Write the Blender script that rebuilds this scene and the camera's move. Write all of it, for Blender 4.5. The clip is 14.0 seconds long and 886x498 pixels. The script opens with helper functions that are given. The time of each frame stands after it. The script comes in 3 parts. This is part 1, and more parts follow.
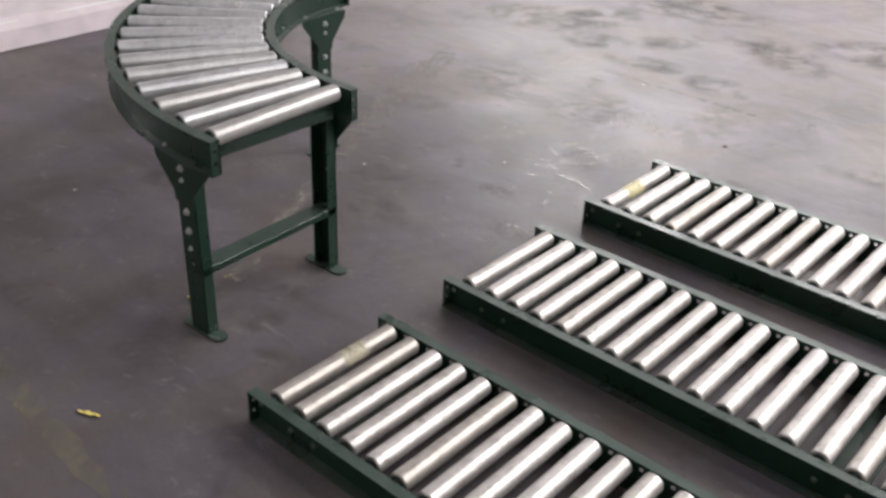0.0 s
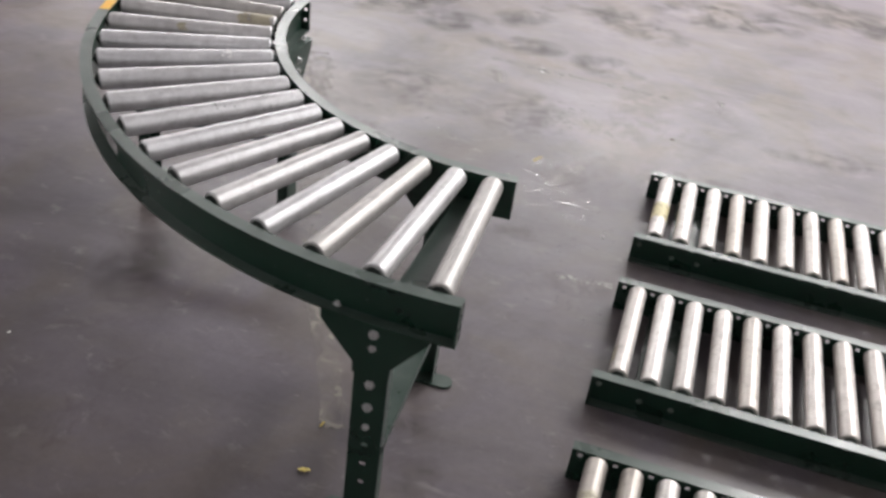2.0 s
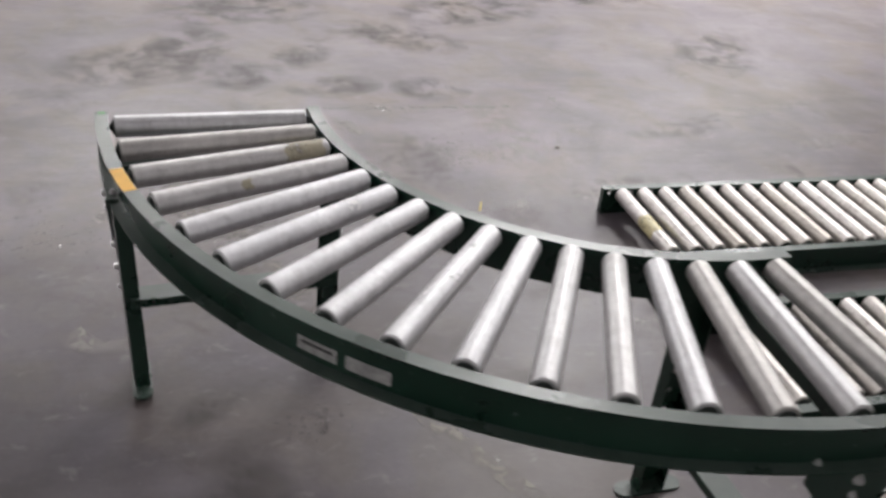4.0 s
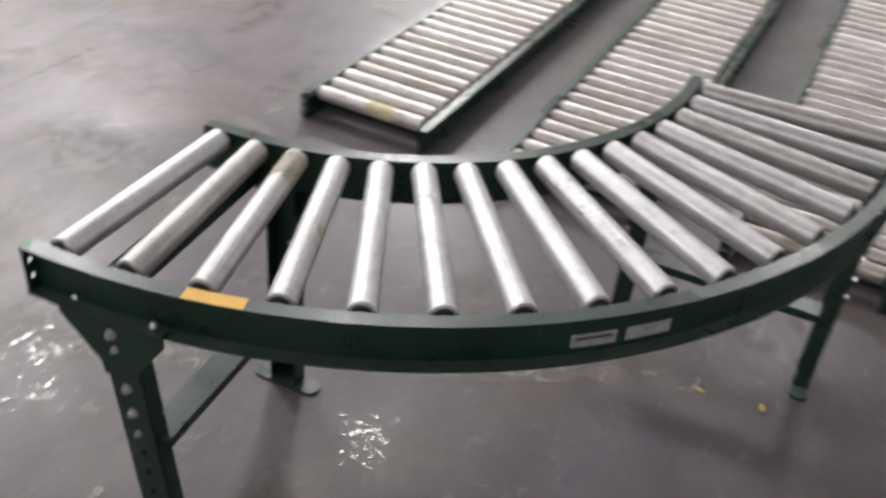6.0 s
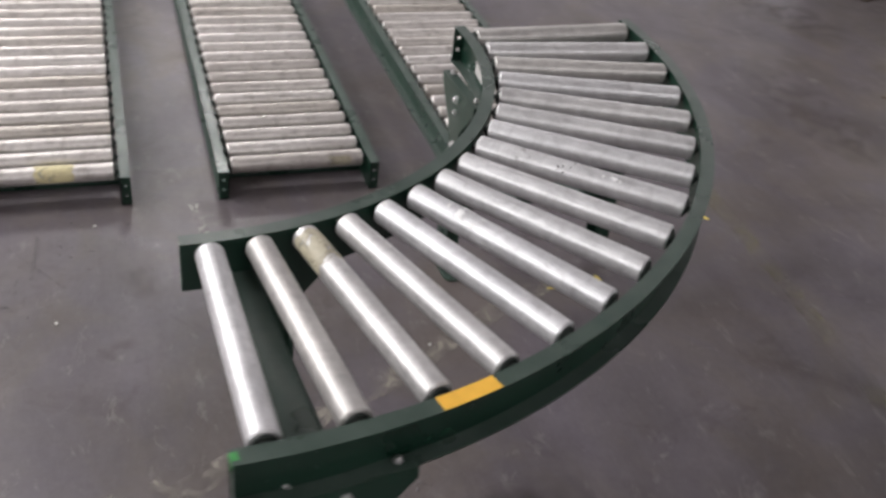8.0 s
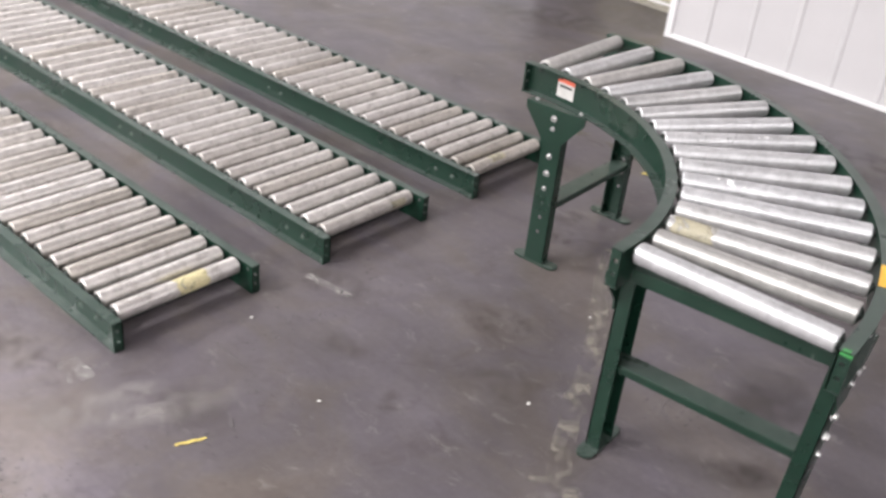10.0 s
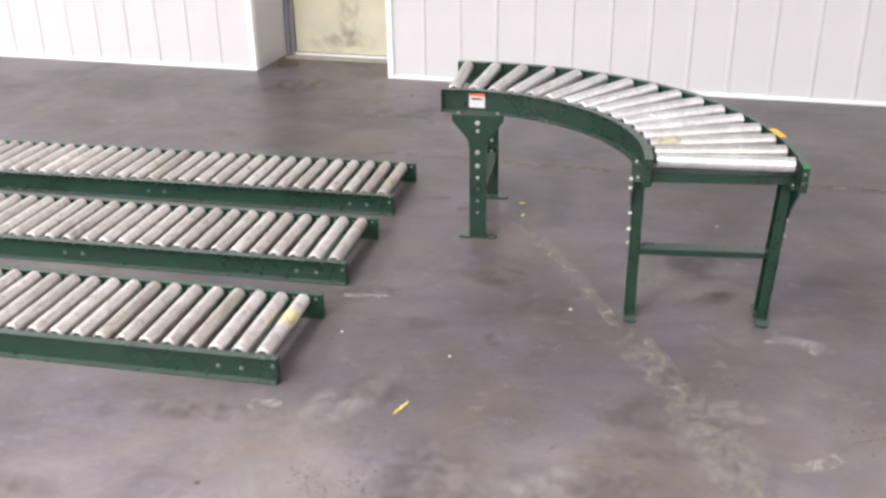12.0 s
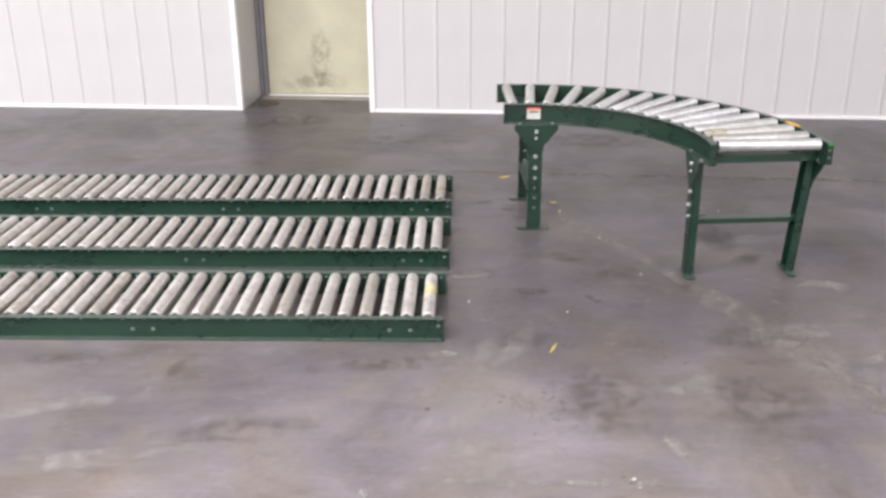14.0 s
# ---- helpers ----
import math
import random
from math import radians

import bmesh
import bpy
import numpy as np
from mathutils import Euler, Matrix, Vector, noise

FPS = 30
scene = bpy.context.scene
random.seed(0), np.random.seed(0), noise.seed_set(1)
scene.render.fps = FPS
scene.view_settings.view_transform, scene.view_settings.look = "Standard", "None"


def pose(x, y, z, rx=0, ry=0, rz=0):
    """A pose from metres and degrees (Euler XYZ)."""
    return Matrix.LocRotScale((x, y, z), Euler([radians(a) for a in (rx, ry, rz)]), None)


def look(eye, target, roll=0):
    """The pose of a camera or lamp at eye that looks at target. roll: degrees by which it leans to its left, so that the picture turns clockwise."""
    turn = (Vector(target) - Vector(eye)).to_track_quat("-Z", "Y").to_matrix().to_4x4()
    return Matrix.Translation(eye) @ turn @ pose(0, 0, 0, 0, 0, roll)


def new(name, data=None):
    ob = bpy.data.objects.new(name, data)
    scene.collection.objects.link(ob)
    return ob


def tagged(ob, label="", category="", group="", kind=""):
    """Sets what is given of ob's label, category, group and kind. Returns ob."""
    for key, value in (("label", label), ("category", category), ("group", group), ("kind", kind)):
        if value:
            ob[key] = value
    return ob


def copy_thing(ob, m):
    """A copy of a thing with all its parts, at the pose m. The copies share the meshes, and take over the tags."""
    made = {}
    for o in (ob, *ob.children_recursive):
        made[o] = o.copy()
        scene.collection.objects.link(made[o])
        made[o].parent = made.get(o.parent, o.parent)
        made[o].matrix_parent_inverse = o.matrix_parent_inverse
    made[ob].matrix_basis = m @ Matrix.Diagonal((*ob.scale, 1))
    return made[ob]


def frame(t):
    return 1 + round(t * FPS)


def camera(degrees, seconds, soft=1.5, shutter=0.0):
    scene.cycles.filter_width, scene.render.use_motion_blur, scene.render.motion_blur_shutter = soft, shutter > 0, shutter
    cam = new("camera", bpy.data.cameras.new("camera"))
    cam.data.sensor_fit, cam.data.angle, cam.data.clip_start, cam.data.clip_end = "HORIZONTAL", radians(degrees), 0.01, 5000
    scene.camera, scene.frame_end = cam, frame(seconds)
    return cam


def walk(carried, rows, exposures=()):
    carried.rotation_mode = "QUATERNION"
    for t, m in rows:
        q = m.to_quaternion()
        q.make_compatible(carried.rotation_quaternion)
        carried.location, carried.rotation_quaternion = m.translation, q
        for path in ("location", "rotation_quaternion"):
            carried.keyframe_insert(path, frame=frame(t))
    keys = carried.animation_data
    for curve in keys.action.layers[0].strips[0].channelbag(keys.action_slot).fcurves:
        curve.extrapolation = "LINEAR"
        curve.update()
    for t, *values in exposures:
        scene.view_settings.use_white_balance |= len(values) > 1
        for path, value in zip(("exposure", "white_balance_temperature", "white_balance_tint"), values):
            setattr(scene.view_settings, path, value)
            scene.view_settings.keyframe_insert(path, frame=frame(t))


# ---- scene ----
cam = camera(49.92, 14.0, 2.8, 0.5)
PATH = [
    (0, (-1.4343, 2.8605, 1.4919), (-0.3190, 1.5426, 0.4824), 2.49),
    (0.5, (-1.0984, 2.9187, 1.5008), (-0.1839, 1.4695, 0.4697), 4.95),
    (1, (-0.7163, 2.8967, 1.4786), (0.0534, 1.3480, 0.4742), 5.68),
    (1.5, (-0.3666, 2.9104, 1.4966), (0.2855, 1.3404, 0.4432), 6.09),
    (2, (-0.0122, 2.9449, 1.5237), (0.3692, 1.3128, 0.4324), 7.94),
    (2.5, (0.3693, 2.8442, 1.5041), (0.4749, 1.1869, 0.3896), 7.40),
    (3, (0.7550, 2.7931, 1.4860), (0.6857, 1.1051, 0.4157), 7.50),
    (3.5, (1.0657, 2.7197, 1.4830), (0.7317, 1.0278, 0.4701), 8.30),
    (3.7, (1.1917, 2.6537, 1.4630), (0.7662, 0.9820, 0.4509), 7.60),
    (5.8, (2.1812, 1.6893, 1.4669), (0.8079, 0.8202, 0.3014), 5.66),
    (6, (2.2722, 1.5823, 1.4799), (0.7898, 0.9161, 0.3144), 5.75),
    (6.5, (2.3223, 1.3616, 1.5003), (0.7189, 1.0457, 0.3474), 5.20),
    (7, (2.2542, 1.0639, 1.4792), (0.6116, 0.9951, 0.3403), 2.34),
    (7.5, (2.2866, 0.7654, 1.4692), (0.6775, 1.0398, 0.3137), 5.32),
    (8, (2.2836, 0.4603, 1.4749), (0.7653, 1.0753, 0.3275), 7.55),
    (8.5, (2.1795, 0.0709, 1.4933), (0.7878, 0.9776, 0.3793), 8.90),
    (8.7, (2.1335, -0.0471, 1.4923), (0.7703, 0.9013, 0.3777), 8.60),
    (10.8, (1.4890, -1.5005, 1.5120), (0.7145, 0.1198, 0.6318), 3.62),
    (11, (1.3850, -1.6235, 1.4920), (0.7118, 0.0561, 0.6402), 2.92),
    (11.5, (1.1536, -1.9252, 1.5188), (0.6765, -0.1705, 0.6861), 1.74),
    (12, (0.9952, -2.2696, 1.5396), (0.6169, -0.4849, 0.7200), -0.77),
    (12.5, (0.7941, -2.4660, 1.5263), (0.5371, -0.6392, 0.7539), 0.47),
    (13, (0.5406, -2.6593, 1.5521), (0.4018, -0.8149, 0.7912), 0.39),
    (13.5, (0.3194, -2.9229, 1.5717), (0.2421, -1.0618, 0.8435), 0.18),
    (14, (0.0811, -3.0881, 1.5577), (0.0312, -1.2226, 0.8384), -0.35),
]
walk(cam, [(t, look(eye, target, roll)) for t, eye, target, roll in PATH],
     [(0.0, 0.04), (0.7, 0.11), (1.5, 0.13), (3.5, -0.22), (5.8, -0.10), (6.5, 0.04), (7.0, -0.06), (7.5, -0.04), (8.5, 0.17), (11.0, 0.80), (12.5, 0.77), (14.0, 0.61)])

# ---------------- world and lamps ----------------
world = bpy.data.worlds.new("world")
scene.world = world
world.use_nodes = True
world.node_tree.nodes["Background"].inputs[0].default_value = (0.9, 0.92, 1.0, 1)
world.node_tree.nodes["Background"].inputs[1].default_value = 0.03


def ceiling_lamp(x, y, sx, sy, watts):
    data = bpy.data.lights.new("ceiling_lamp", "AREA")
    data.shape, data.size, data.size_y, data.energy = "RECTANGLE", sx, sy, watts
    data.color = (1.0, 0.974, 0.974)
    ob = new("ceiling_lamp", data)
    ob.matrix_world = pose(x, y, 5.6)
    return ob


# single high-bay lamps, a row of tube lights across the hall, and one fill
# (9.0, 2.2) is an added fill with no known lamp, brightening the east floor
LAMPS = [(-3.3, -1.7, 1.0, 0.8, 100), (-2.6, -5.4, 1.8, 1.6, 440), (-8.0, -3.5, 1.6, 1.2, 480), (-14.0, -6.5, 2.4, 2.0, 480), (-8.5, 1.2, 1.6, 1.2, 210), (-7.0, -8.4, 1.6, 1.0, 320),
         (-5.0, -10.3, 5.0, 0.8, 460), (0.6, -10.3, 5.0, 0.6, 700), (6.2, -10.2, 4.6, 1.8, 720), (9.0, 2.2, 1.6, 1.2, 160)]
for lx, ly, sx, sy, lw in LAMPS:
    ceiling_lamp(lx, ly, sx, sy, lw)


# ---------------- materials ----------------
def node(nt, kind, **values):
    n = nt.nodes.new(kind)
    for key, value in values.items():
        n.inputs[key.replace("_", " ")].default_value = value
    return n


def base_material(name, rough=0.5, metal=0.0):
    m = bpy.data.materials.new(name)
    m.use_nodes = True
    b = m.node_tree.nodes["Principled BSDF"]
    b.inputs["Roughness"].default_value = rough
    b.inputs["Metallic"].default_value = metal
    return m, m.node_tree, b


def ramp(nt, source, stops):
    r = nt.nodes.new("ShaderNodeValToRGB")
    r.color_ramp.elements[0].position, r.color_ramp.elements[0].color = stops[0][0], (*stops[0][1], 1)
    r.color_ramp.elements[1].position, r.color_ramp.elements[1].color = stops[-1][0], (*stops[-1][1], 1)
    for p, c in stops[1:-1]:
        r.color_ramp.elements.new(p).color = (*c, 1)
    nt.links.new(source, r.inputs[0])
    return r.outputs[0]


def mix(nt, a, b, factor, how="MIX"):
    n = nt.nodes.new("ShaderNodeMix")
    n.data_type, n.blend_type = "RGBA", how
    for value, slot in ((factor, n.inputs[0]), (a, n.inputs[6]), (b, n.inputs[7])):
        if isinstance(value, (int, float)):
            slot.default_value = value
        elif isinstance(value, tuple):
            slot.default_value = (*value, 1)
        else:
            nt.links.new(value, slot)
    return n.outputs[2]


def noise_of(nt, scale, detail=4.0, stretch=(1, 1, 1), rough=0.55, distort=0.0, world_space=False):
    if world_space:
        src = nt.nodes.new("ShaderNodeNewGeometry").outputs["Position"]
    else:
        src = nt.nodes.new("ShaderNodeTexCoord").outputs["Object"]
    mp = nt.nodes.new("ShaderNodeMapping")
    mp.inputs["Scale"].default_value = stretch
    nt.links.new(src, mp.inputs["Vector"])
    n = nt.nodes.new("ShaderNodeTexNoise")
    n.inputs["Scale"].default_value, n.inputs["Detail"].default_value = scale, detail
    n.inputs["Roughness"].default_value, n.inputs["Distortion"].default_value = rough, distort
    nt.links.new(mp.outputs[0], n.inputs["Vector"])
    return n.outputs["Fac"]


def bump(nt, b, height, strength, distance):
    n = nt.nodes.new("ShaderNodeBump")
    n.inputs["Strength"].default_value, n.inputs["Distance"].default_value = strength, distance
    nt.links.new(height, n.inputs["Height"])
    nt.links.new(n.outputs[0], b.inputs["Normal"])


def grey(v):
    return (v, v, v)


def concrete():
    m, nt, b = base_material("polished concrete")
    big = noise_of(nt, 0.45, 5, distort=0.4, world_space=True)
    mid = noise_of(nt, 1.7, 8, rough=0.66, distort=0.5, world_space=True)
    patch = noise_of(nt, 4.2, 7, rough=0.68, distort=0.9, world_space=True)
    fine = noise_of(nt, 45, 6, rough=0.75, world_space=True)
    drag = noise_of(nt, 2.4, 7, stretch=(0.35, 2.6, 1), rough=0.7, distort=0.5, world_space=True)
    col = ramp(nt, big, [(0.30, (0.108, 0.099, 0.1025)), (0.50, (0.142, 0.1305, 0.135)), (0.70, (0.176, 0.1625, 0.167))])
    col = mix(nt, col, ramp(nt, mid, [(0.32, (0.76, 0.74, 0.73)), (0.48, (0.99, 0.98, 0.99)), (0.66, (1.22, 1.21, 1.23))]), 0.9, "MULTIPLY")
    col = mix(nt, col, ramp(nt, patch, [(0.26, (0.60, 0.55, 0.52)), (0.44, (1, 1, 1)), (0.62, (1, 1, 1)), (0.80, (1.30, 1.27, 1.24))]), 0.7, "MULTIPLY")
    col = mix(nt, col, ramp(nt, drag, [(0.30, (0.82, 0.81, 0.80)), (0.52, (1, 1, 1)), (0.74, (1.16, 1.15, 1.15))]), 0.7, "MULTIPLY")
    col = mix(nt, col, ramp(nt, fine, [(0.30, grey(0.86)), (0.70, grey(1.12))]), 0.7, "MULTIPLY")
    # sealer worn off in brownish islands, cooler and more lavender between them
    tint = noise_of(nt, 2.6, 6, rough=0.62, distort=0.7, world_space=True)
    col = mix(nt, col, ramp(nt, tint, [(0.34, (0.96, 0.945, 1.035)), (0.47, (1.0, 0.985, 1.01)), (0.56, (1.03, 1.0, 0.93)), (0.68, (0.99, 0.93, 0.80))]), 0.9, "MULTIPLY")
    # light falling off northward, put into the colour: paler south, darker north, noisy edge
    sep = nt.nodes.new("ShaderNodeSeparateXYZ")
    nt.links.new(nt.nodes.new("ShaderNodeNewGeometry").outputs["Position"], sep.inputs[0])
    y_falloff = nt.nodes.new("ShaderNodeMath")
    y_falloff.operation, y_falloff.inputs[1].default_value = "MULTIPLY_ADD", -0.17
    nt.links.new(sep.outputs["Y"], y_falloff.inputs[0])
    nt.links.new(noise_of(nt, 1.1, 7, rough=0.62, distort=0.8, world_space=True), y_falloff.inputs[2])
    col = mix(nt, col, ramp(nt, y_falloff.outputs[0], [(0.22, (0.76, 0.75, 0.76)), (0.46, (0.94, 0.93, 0.94)), (0.60, (1.16, 1.145, 1.15)), (0.90, (1.46, 1.43, 1.42))]), 1.0, "MULTIPLY")
    # pale scuffs and scratches
    scuff = noise_of(nt, 13, 9, stretch=(0.7, 1.3, 1), rough=0.76, distort=0.5, world_space=True)
    col = mix(nt, col, (0.30, 0.28, 0.275), ramp(nt, scuff, [(0.57, grey(0)), (0.74, grey(0.5))]))
    col = mix(nt, col, (0.085, 0.076, 0.074), ramp(nt, scuff, [(0.28, grey(0.5)), (0.42, grey(0))]))
    nt.links.new(col, b.inputs["Base Color"])
    gloss = mix(nt, ramp(nt, mid, [(0.3, grey(0.44)), (0.7, grey(0.32))]), ramp(nt, fine, [(0.3, grey(0.85)), (0.7, grey(1.15))]), 0.6, "MULTIPLY")
    nt.links.new(gloss, b.inputs["Roughness"])
    b.inputs["Specular IOR Level"].default_value = 0.30
    bump(nt, b, fine, 0.08, 0.002)
    return m


def green_paint():
    m, nt, b = base_material("dark green enamel", 0.42)
    big = noise_of(nt, 7, 4)
    chips = noise_of(nt, 60, 5, rough=0.7)
    col = ramp(nt, big, [(0.3, (0.0050, 0.022, 0.0135)), (0.7, (0.0085, 0.034, 0.021))])
    col = mix(nt, col, (0.20, 0.23, 0.21), ramp(nt, chips, [(0.65, grey(0)), (0.76, grey(0.6))]))
    # upward faces paler: dust plus the lit look of flanges, put into the colour
    geo = nt.nodes.new("ShaderNodeNewGeometry")
    sep = nt.nodes.new("ShaderNodeSeparateXYZ")
    nt.links.new(geo.outputs["True Normal"], sep.inputs[0])
    dust_lit = nt.nodes.new("ShaderNodeMath")
    dust_lit.operation = "MULTIPLY"
    nt.links.new(ramp(nt, sep.outputs["Z"], [(0.8, grey(0)), (1.0, grey(0.42))]), dust_lit.inputs[0])
    nt.links.new(ramp(nt, noise_of(nt, 18, 5), [(0.25, grey(0.45)), (0.75, grey(1))]), dust_lit.inputs[1])
    col = mix(nt, col, (0.145, 0.175, 0.16), dust_lit.outputs[0])
    nt.links.new(col, b.inputs["Base Color"])
    nt.links.new(ramp(nt, big, [(0.3, grey(0.23)), (0.7, grey(0.39))]), b.inputs["Roughness"])
    bump(nt, b, chips, 0.08, 0.001)
    return m


def roller_steel(name, low, high, rough, metal, dirt, amount):
    """Matt galvanised tube: cloudy zinc, faint rubbed bands along it and a little grime."""
    m, nt, b = base_material(name, rough, metal)
    info = nt.nodes.new("ShaderNodeObjectInfo")
    big = noise_of(nt, 6, 4, stretch=(1.6, 0.5, 0.5), world_space=True)
    fine = noise_of(nt, 90, 5, stretch=(0.3, 1, 1), rough=0.7)
    wear = noise_of(nt, 24, 6, rough=0.72, distort=0.5, world_space=True)
    col = ramp(nt, big, [(0.3, low), (0.7, high)])
    col = mix(nt, col, dirt, ramp(nt, wear, [(0.52, grey(0)), (0.70, grey(amount))]))
    col = mix(nt, col, ramp(nt, info.outputs["Random"], [(0, (0.76, 0.73, 0.67)), (0.35, (0.95, 0.94, 0.92)), (1, (1.07, 1.07, 1.07))]), 0.8, "MULTIPLY")
    mottle = noise_of(nt, 48, 6, stretch=(1, 0.7, 0.7), rough=0.7, distort=0.6, world_space=True)
    col = mix(nt, col, ramp(nt, mottle, [(0.3, grey(0.78)), (0.5, grey(1.0)), (0.72, grey(1.16))]), 0.8, "MULTIPLY")
    col = mix(nt, col, ramp(nt, fine, [(0.3, grey(0.84)), (0.7, grey(1.10))]), 0.7, "MULTIPLY")
    nt.links.new(col, b.inputs["Base Color"])
    nt.links.new(ramp(nt, mottle, [(0.3, grey(rough - 0.10)), (0.7, grey(rough + 0.12))]), b.inputs["Roughness"])
    # fine turning marks run round the tube and draw its highlight out along the axis
    turned = nt.nodes.new("ShaderNodeTangent")
    turned.direction_type, turned.axis = "RADIAL", "X"
    nt.links.new(turned.outputs[0], b.inputs["Tangent"])
    b.inputs["Anisotropic"].default_value, b.inputs["Anisotropic Rotation"].default_value = 0.6, 0.25
    bump(nt, b, fine, 0.05, 0.001)
    return m


def plain(name, colour, rough, metal=0.0, scale=25, amount=0.18, relief=0.05):
    m, nt, b = base_material(name, rough, metal)
    n = noise_of(nt, scale, 4)
    lo, hi = tuple(c * (1 - amount) for c in colour), tuple(min(1, c * (1 + amount)) for c in colour)
    nt.links.new(ramp(nt, n, [(0.3, lo), (0.7, hi)]), b.inputs["Base Color"])
    bump(nt, b, n, relief, 0.001)
    return m


def worn_paint(name, colour, cover, scale=30):
    """Paint or tape on the floor, worn through to the concrete in places."""
    m, nt, b = base_material(name, 0.5)
    n = noise_of(nt, scale, 6, rough=0.7, world_space=True)
    nt.links.new(ramp(nt, n, [(0.3, tuple(c * 0.7 for c in colour)), (0.7, colour)]), b.inputs["Base Color"])
    nt.links.new(ramp(nt, noise_of(nt, scale * 0.45, 6, rough=0.72, distort=0.6, world_space=True), [(0.62 - cover * 0.4, grey(0)), (0.78 - cover * 0.4, grey(min(1.0, cover + 0.25)))]), b.inputs["Alpha"])
    return m


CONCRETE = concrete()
GREEN = green_paint()
STEEL = roller_steel("galvanised roller steel", (0.58, 0.585, 0.60), (0.75, 0.755, 0.77), 0.45, 0.62, (0.36, 0.355, 0.355), 0.35)
DULL = roller_steel("weathered roller steel", (0.53, 0.505, 0.485), (0.73, 0.705, 0.685), 0.44, 0.68, (0.30, 0.275, 0.255), 0.75)
ZINC = plain("zinc plated steel", (0.62, 0.62, 0.62), 0.35, 0.9)
BOLT_GREY = plain("dull painted bolt", (0.20, 0.23, 0.21), 0.45, 0.6)
SEAL = plain("dark oxidised steel", (0.05, 0.06, 0.055), 0.5, 0.6)
RUBBER = plain("dark bearing seal", (0.03, 0.03, 0.03), 0.6)
WHITE = plain("white painted metal panel", (0.58, 0.566, 0.576), 0.35, 0, 3, 0.03, 0.02)
TRIM = plain("white trim", (0.82, 0.81, 0.82), 0.4, 0, 6, 0.04, 0.02)
CREAM = plain("cream painted door", (0.56, 0.53, 0.40), 0.5, 0, 4, 0.08, 0.03)
JAMB = plain("grey door frame", (0.22, 0.21, 0.23), 0.5, 0, 6, 0.12)
YELLOW = plain("yellow sticker", (0.85, 0.48, 0.06), 0.5, 0, 40, 0.08)
PAPER = plain("label paper", (0.52, 0.51, 0.49), 0.5, 0, 40, 0.1)
GREY_PAPER = plain("grey label paper", (0.33, 0.33, 0.32), 0.5, 0, 60, 0.25)
RED = plain("red label print", (0.60, 0.12, 0.07), 0.5)
INK = plain("dark label print", (0.05, 0.05, 0.05), 0.5)
GREYWALL = plain("grey wall sheet", (0.22, 0.22, 0.23), 0.6, 0, 2, 0.08)
CEILING = plain("ceiling sheet", (0.46, 0.455, 0.46), 0.6, 0, 2, 0.06)
SILL = plain("pale concrete sill", (0.36, 0.34, 0.30), 0.6, 0, 14, 0.2)
WOOD = plain("brown floor plate", (0.10, 0.075, 0.05), 0.6, 0, 20, 0.3)
WRAP = plain("white plastic wrap", (0.74, 0.66, 0.69), 0.18, 0, 8, 0.1, 0.5)
MARK = worn_paint("worn yellow paint mark", (0.72, 0.65, 0.38), 0.8, 60)
BROWN = worn_paint("brown glue residue", (0.50, 0.46, 0.34), 0.75, 70)
SMUDGE = worn_paint("dark rubbed smudge", (0.10, 0.095, 0.09), 0.30, 120)
FLECK = plain("white paint fleck", (0.86, 0.86, 0.85), 0.5)
TAN_LINE = worn_paint("worn tan tape line", (0.315, 0.288, 0.25), 0.45, 48)
PALE_LINE = worn_paint("worn pale floor line", (0.40, 0.38, 0.35), 0.50, 40)
WHITE_LINE = worn_paint("worn white floor paint", (0.42, 0.40, 0.385), 0.46, 30)
YELLOW_LINE = worn_paint("worn yellow floor paint", (0.25, 0.23, 0.16), 0.42, 24)


def clear_tape():
    """Clear plastic film trodden flat: glossy, finely crinkled, broken up."""
    m, nt, b = base_material("clear tape residue", 0.16)
    n = noise_of(nt, 70, 6, rough=0.7, world_space=True)
    b.inputs["Base Color"].default_value = (0.17, 0.158, 0.16, 1)
    nt.links.new(ramp(nt, n, [(0.40, grey(0)), (0.54, grey(0.9))]), b.inputs["Alpha"])
    bump(nt, b, noise_of(nt, 200, 6, rough=0.7, world_space=True), 0.05, 0.002)
    b.inputs["Specular IOR Level"].default_value, b.inputs["Coat Weight"].default_value, b.inputs["Coat Roughness"].default_value = 0.7, 0.18, 0.2
    return m


GLAZE = clear_tape()


def blotch(name, colour, strength, scale, rough=0.42, relief=0.0, cut=(0.42, 0.60)):
    """A soft-edged stain: thins out from its middle, broken up by noise."""
    m, nt, b = base_material(name, rough)
    n = noise_of(nt, scale, 6, rough=0.66, distort=0.35, world_space=True)
    if relief:
        bump(nt, b, noise_of(nt, 220, 6, rough=0.7, world_space=True), relief, 0.002)
    nt.links.new(ramp(nt, n, [(0.3, tuple(c * 0.75 for c in colour)), (0.7, tuple(min(1, c * 1.25) for c in colour))]), b.inputs["Base Color"])
    co = nt.nodes.new("ShaderNodeTexCoord")
    fall = nt.nodes.new("ShaderNodeTexGradient")
    fall.gradient_type = "SPHERICAL"
    nt.links.new(co.outputs["Object"], fall.inputs[0])
    add = nt.nodes.new("ShaderNodeMath")
    add.operation = "MULTIPLY"
    nt.links.new(ramp(nt, fall.outputs["Fac"], [(0.0, grey(0)), (0.55, grey(1))]), add.inputs[0])
    nt.links.new(ramp(nt, n, [(cut[0], grey(0)), (cut[1], grey(strength))]), add.inputs[1])
    nt.links.new(add.outputs[0], b.inputs["Alpha"])
    return m


